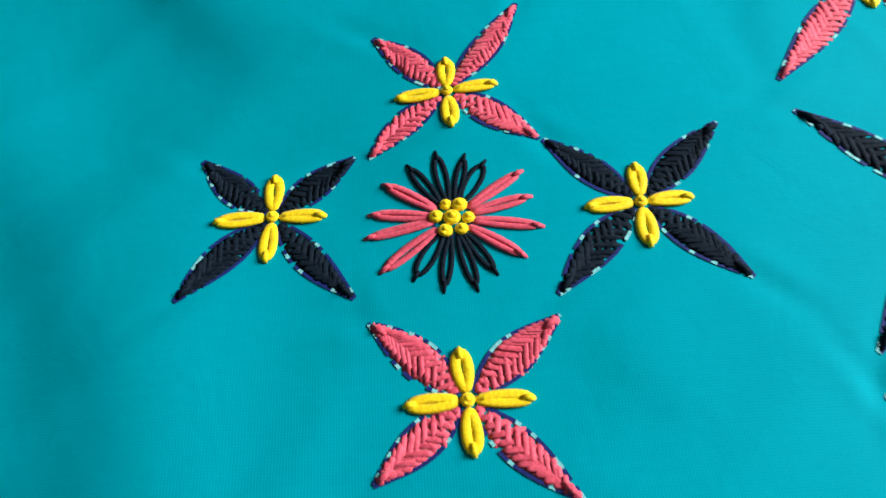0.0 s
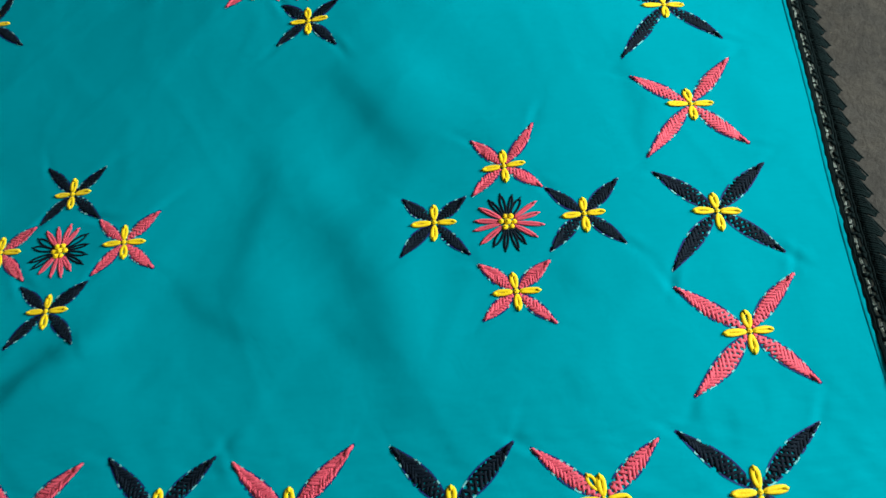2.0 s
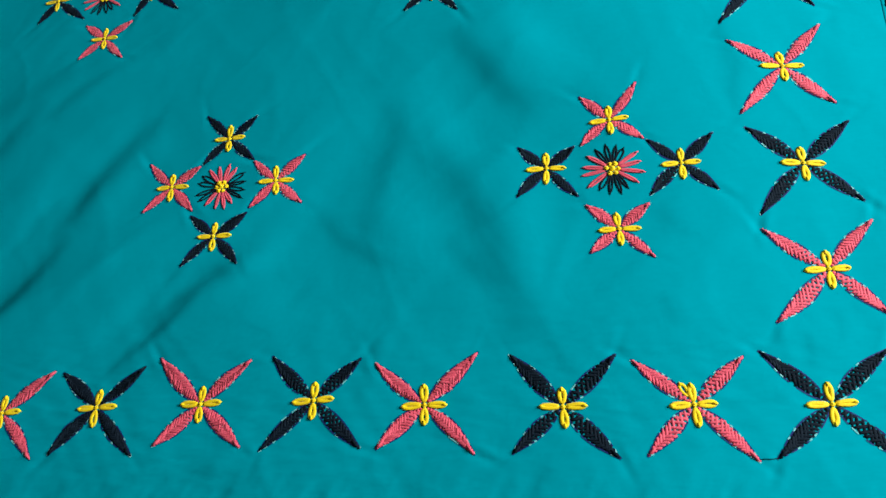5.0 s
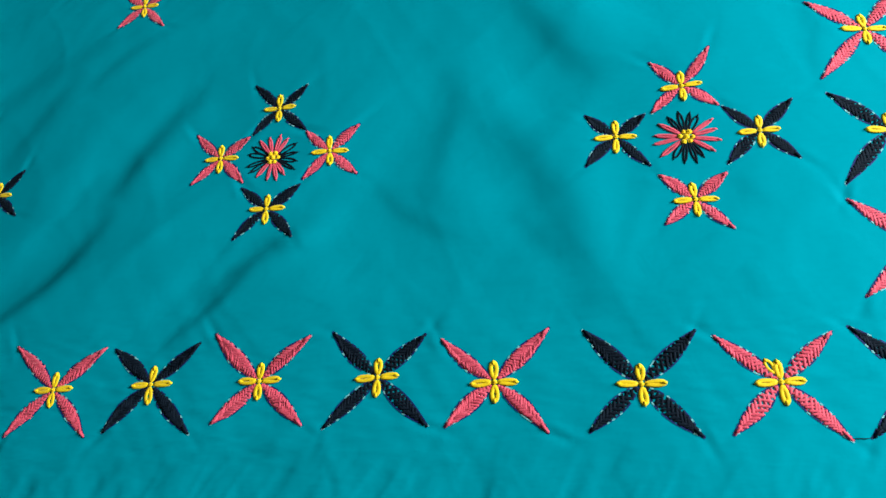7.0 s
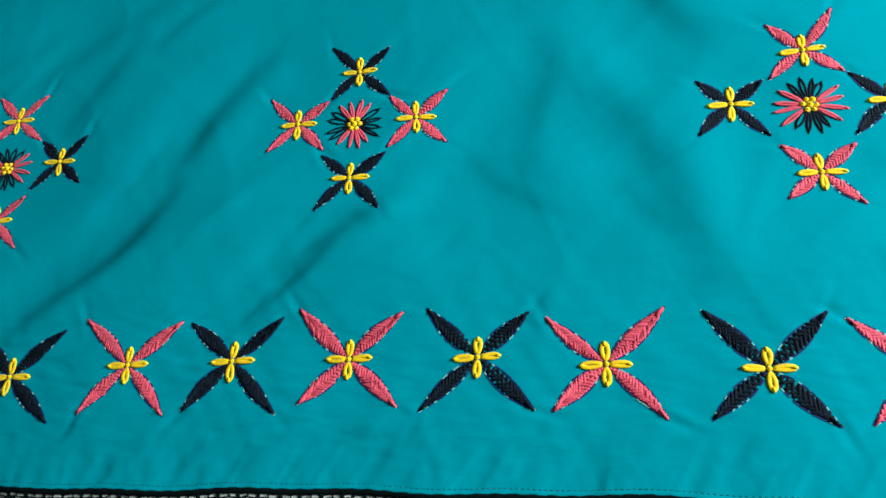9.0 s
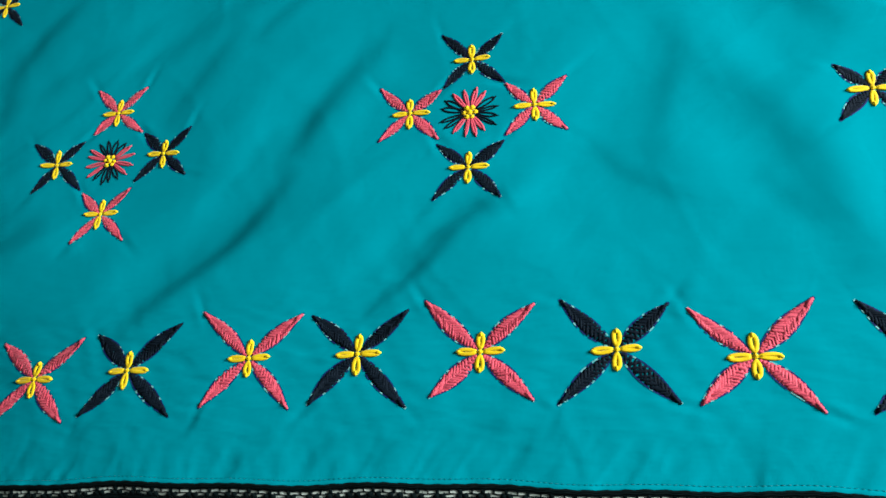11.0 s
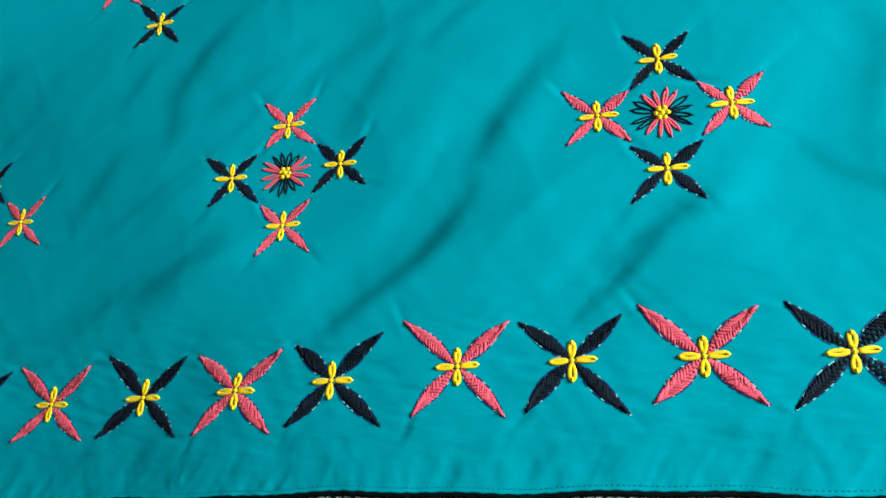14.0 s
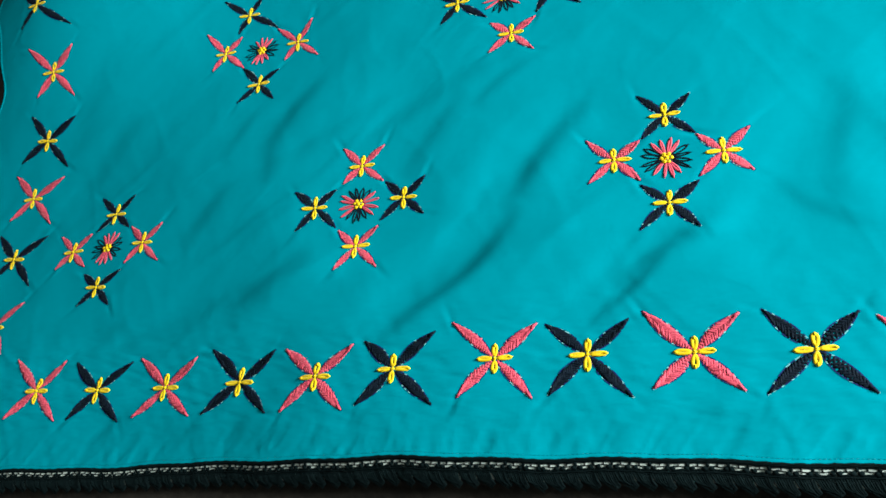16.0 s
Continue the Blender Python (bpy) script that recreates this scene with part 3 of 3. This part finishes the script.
# ---- the cloth ----
settle()
NU, NV = 720, 560
uu, vv = np.meshgrid(np.linspace(0, 1, NU), np.linspace(0, 1, NV) ** 1.6)
gy = hem_y(X0 + (X1 - X0) * uu) * (1 - vv) + Y1 * vv
gx = left_x(gy) + (right_x(gy) - left_x(gy)) * uu
gy = hem_y(gx) + (Y1 - hem_y(gx)) * vv
gz = drape(gx, gy)
top = np.c_[gx.ravel(), gy.ravel(), gz.ravel()]
quads = [(j * NU + i, j * NU + i + 1, (j + 1) * NU + i + 1, (j + 1) * NU + i) for j in range(NV - 1) for i in range(NU - 1)]
rim = [i for i in range(NU)] + [j * NU + NU - 1 for j in range(1, NV)] + [(NV - 1) * NU + i for i in range(NU - 2, -1, -1)] + [j * NU for j in range(NV - 2, 0, -1)]
low = top[rim] - (0, 0, 0.0006)
n0 = len(top)
quads += [(rim[(i + 1) % len(rim)], rim[i], n0 + i, n0 + (i + 1) % len(rim)) for i in range(len(rim))]
tablecloth = tagged(new("tablecloth", mesh_of("tablecloth", np.r_[top, low], quads, CLOTH)),
                    "rumpled teal cotton tablecloth with embroidered flowers on a concrete floor", "tablecloth")

for kind, colour, x, y, tips in FLOWERS:
    word = "pink" if colour is PINK else "black"
    if kind == "border":
        flower(colour, x, y, tips, 0.0041, (0.0027 if x > 0.05 else 0.0018) if colour is BLACK else (0.0025 if x > 0.3 else 0.0018), 0.00090, 0.0120, 0.0014, 0.00112, 0.0016, f"large {word} four-petalled flower with four yellow loops")
    else:
        flower(colour, x, y, tips, 0.0033, 0.0017, 0.00078, 0.0112, 0.0012, 0.00104, 0.0016, f"small {word} four-petalled flower with four yellow loops")

daisy(0.3120, 0.1285, BLACK, PINK)
daisy(0.0588, 0.1448, PINK, BLACK)
daisy(-0.1852, 0.1374, BLACK, PINK)
daisy(-0.4470, 0.1250, PINK, BLACK)
daisy(-0.0663, 0.3323, BLACK, PINK)
daisy(-0.3177, 0.3317, PINK, BLACK)
daisy(0.2060, 0.3150, PINK, BLACK)


# ---- loose run of thread left between two flowers ----
stray = Threads()
stray.tube(laid([(0.3660, -0.0395), (0.3690, -0.0392), (0.3725, -0.0394), (0.3765, -0.0388)], 0.0004), 0.00022, 5)
stray.part("loose_thread", BLACK, tablecloth, (0, 0, 0), "thin dark thread carried between two flowers")

tangle = Threads()
loop_stitch(tangle, (0.3391, -0.0114), 118, 0.0050, 0.0120, 0.0016, 0.00075)
tangle.part("loose_loop", YELLOW, tablecloth, (0, 0, 0), "slack loop of yellow yarn beside a petal")


# ---- hem and lace ----
def side_way(side, count):
    """Points along one edge of the cloth and the way out from it."""
    if side == "front":
        x = np.linspace(X0, X1, count)
        return np.c_[x, hem_y(x)], np.array((0.0, -1.0))
    y0 = float(hem_y(X1 if side == "right" else X0))
    y = np.linspace(y0, Y1, count)
    if side == "right":
        return np.c_[right_x(y), y], np.array((1.0, 0.0))
    if side == "left":
        return np.c_[left_x(y), y], np.array((-1.0, 0.0))
    x = np.linspace(X0, X1, count)
    return np.c_[x, np.full(count, Y1)], np.array((0.0, 1.0))


def edge_lift(xy, out):
    """The lace sags from the hem towards the floor."""
    e = np.asarray(xy, float)
    inside = np.c_[np.clip(e[:, 0], left_x(e[:, 1]), right_x(e[:, 1])), np.minimum(np.maximum(e[:, 1], hem_y(np.clip(e[:, 0], X0, X1))), Y1)]
    away = np.linalg.norm(e - inside, axis=1)
    z = drape(inside[:, 0], inside[:, 1])
    return np.maximum(z * np.exp(-away / 0.03) - away * 0.35, FLOOR + 0.0018)


FLOOR = -0.0185


def hung(xy, lift):
    xy = np.asarray(xy, float)
    return np.c_[xy, edge_lift(xy, None) + lift]


PITCH = 0.0110
for side in ("front", "right", "left", "back"):
    dense = 420
    way, out = side_way(side, dense)
    # the doubled hem with its two rows of stitching
    hem = Threads()
    hem.tube(laid(way - out * 0.0016, 0.0001), 0.0016, 6, flat=0.16)
    hem.part("hem", CLOTH, tablecloth, (0, 0, 0), "narrow turned hem")
    seam = Threads()
    for i in range(0, dense - 2 if side == "front" else 0):
        p, q = way[i] - out * 0.0032, way[i + 1] - out * 0.0032
        seam.tube(laid([p, p + (q - p) * 0.4, p + (q - p) * 0.8], (0.0001, 0.0004, 0.0001)), 0.00016, 4)
    if seam.v:
        seam.part("seam", DARK_SEAM, tablecloth, (0, 0, 0), "dark running stitch along the hem")
    # white lining that shows through the lace
    rows = np.array([way + out * d for d in np.linspace(-0.012, 0.0122, 6)])
    flat = rows.reshape(-1, 2)
    z = np.where(((flat - np.tile(way, (6, 1))) @ out) < 0.0005, drape(flat[:, 0], flat[:, 1]) - 0.0022, edge_lift(flat, None) - 0.0001)
    faces = [(r * dense + i, r * dense + i + 1, (r + 1) * dense + i + 1, (r + 1) * dense + i) for r in range(5) for i in range(dense - 1)]
    part("lining", np.c_[flat, z], faces, LINING, tablecloth, "pale cotton lining under the lace")
    # the crocheted band
    band = Threads()
    for d, thick, wob in ((-0.0003, 0.0008, 0.3), (0.0005, 0.0009, 0.0), (0.0015, 0.0006, 0.6), (0.0036, 0.00036, 1.5), (0.0054, 0.0006, 1.1), (0.0066, 0.0008, 2.0), (0.0078, 0.0007, 2.6)):
        k = np.arange(dense)
        w = way + out * (d + 0.00022 * np.sin(k * 1.9 + wob))[:, None]
        band.tube(hung(w, 0.0004 + 0.0001 * np.sin(k * 2.3 + wob)), thick, 5, flat=0.25)
    total = np.linalg.norm(way[-1] - way[0])
    count = int(total / PITCH)
    ahead = (way[-1] - way[0]) / total

    def on_edge(s, d):
        i = np.clip(s / total * (dense - 1), 0, dense - 1)
        j = int(min(i, dense - 2))
        return way[j] + (way[j + 1] - way[j]) * (i - j) + out * d

    for c in range(count):
        # pairs of slots, and one slot below each pair
        for f, wide in ((0.43, 0.0005), (0.925, 0.0011)):
            s = (c + f + rnd.uniform(-0.05, 0.05)) * PITCH
            band.tube(hung([on_edge(s, 0.0015), on_edge(s + 0.0004, 0.0026), on_edge(s + 0.0002, 0.0037)], 0.0004), wide * rnd.uniform(0.75, 1.25), 5, flat=0.25, taper=False)
        for f, wide in ((0.79, 0.0018), (1.13, 0.0018)):
            s = (c + f + rnd.uniform(-0.06, 0.06)) * PITCH
            band.tube(hung([on_edge(s, 0.0036), on_edge(s + 0.0005, 0.0045), on_edge(s + 0.0003, 0.0056)], 0.0004), wide * rnd.uniform(0.85, 1.15), 5, flat=0.2, taper=False)
    lace = band.part("lace_edging", LACE, tablecloth, (0, 0, 0), "black crocheted lace edging with pointed shells")
    # pointed shells, each a fan of stitches leaning one way
    side_lean = -1.0 if side in ("right", "left") else 1.0
    rest = Threads()
    for c in range(count):
        s0 = (c + 0.5) * PITCH
        near_side = side == "front" or (side in ("right", "left") and way[0][1] + s0 < 0.55)
        shell = Threads() if near_side else rest
        size = rnd.uniform(0.92, 1.08)
        twist = rnd.uniform(-0.0004, 0.0004)
        for k in range(8):
            f = k / 7.0 - 0.5
            a = on_edge(s0 + f * 0.0098, 0.0074)
            b = on_edge(s0 + f * 0.0088 * size + side_lean * 0.0022 + twist, 0.0074 + 0.0048 * size)
            tip = on_edge(s0 + side_lean * 0.0066 + f * 0.0046 + twist, 0.0074 + (0.0094 - 0.0040 * abs(f - 0.12 * side_lean)) * size)
            high = rnd.uniform(0.0, 0.0002)
            shell.tube(hung([a, (a + b) / 2, b, b * 0.45 + tip * 0.55, tip], high + np.array((0.0004, 0.0006, 0.0007, 0.0006, 0.0003))), 0.00085 * rnd.uniform(0.85, 1.15), 5, flat=0.40)
        rim_way = [on_edge(s0 - 0.0050 * size + side_lean * 0.0006, 0.0085), on_edge(s0 - 0.0042 * size + side_lean * 0.0026, 0.0130), on_edge(s0 + side_lean * 0.0068, 0.0074 + 0.0102 * size),
                   on_edge(s0 + 0.0044 * size + side_lean * 0.0024, 0.0128), on_edge(s0 + 0.0050 * size + side_lean * 0.0004, 0.0085)]
        shell.tube(hung(rim_way, np.array((0.0005, 0.0007, 0.0005, 0.0007, 0.0005))), 0.00055, 5, flat=0.6)
        if near_side:
            shell.part("shell", LACE, lace, (0, 0, 0))
    if rest.v:
        tagged(rest.part("shell_row", LACE, lace, (0, 0, 0)), kind="stuff")

# ---- the room round it ----
RX0, RX1, RY0, RY1, RH, TH = -2.6, 1.55, -2.2, 2.6, 2.7, 0.15


def box(name, lo, hi, mat, kind="structure", label="", category=""):
    (ax, ay, az), (bx, by, bz) = lo, hi
    v = [(x, y, z) for x in (ax, bx) for y in (ay, by) for z in (az, bz)]
    f = [(0, 1, 3, 2), (4, 6, 7, 5), (0, 4, 5, 1), (2, 3, 7, 6), (0, 2, 6, 4), (1, 5, 7, 3)]
    return tagged(new(name, mesh_of(name, v, f, mat, False)), label, category, kind=kind)


box("floor", (RX0 - TH, RY0 - TH, FLOOR - 0.1), (RX1 + TH, RY1 + TH, FLOOR), CONCRETE, label="worn grey-brown concrete floor", category="floor")
box("ceiling", (RX0 - TH, RY0 - TH, RH), (RX1 + TH, RY1 + TH, RH + 0.1), WALL, label="plain pale plaster ceiling", category="ceiling")
box("wall_north", (RX0 - TH, RY1, FLOOR), (RX1 + TH, RY1 + TH, RH), WALL, label="plain pale plaster wall", category="wall")
box("wall_south", (RX0 - TH, RY0 - TH, FLOOR), (RX1 + TH, RY0, RH), WALL, label="plain pale plaster wall", category="wall")
box("wall_west", (RX0 - TH, RY0, FLOOR), (RX0, RY1, RH), WALL, label="plain pale plaster wall", category="wall")
wy0, wy1, wz0, wz1 = WIN_Y - WIN_W / 2, WIN_Y + WIN_W / 2, WIN_Z - WIN_H / 2, WIN_Z + WIN_H / 2
cells_y, cells_z = (RY0, wy0, wy1, RY1), (FLOOR, wz0, wz1, RH)
ev, ef = [], []
for a in range(3):
    for b in range(3):
        if (a, b) == (1, 1):
            continue
        n = len(ev)
        ev += [(x, y, z) for x in (RX1 + 0.03, RX1 + TH) for y in cells_y[a:a + 2] for z in cells_z[b:b + 2]]
        ef += [tuple(n + i for i in q) for q in ((0, 1, 3, 2), (4, 6, 7, 5), (0, 4, 5, 1), (2, 3, 7, 6), (0, 2, 6, 4), (1, 5, 7, 3))]
tagged(new("wall_east", mesh_of("wall_east", ev, ef, WALL, False)), "plain pale plaster wall with a window opening", "wall", kind="structure")
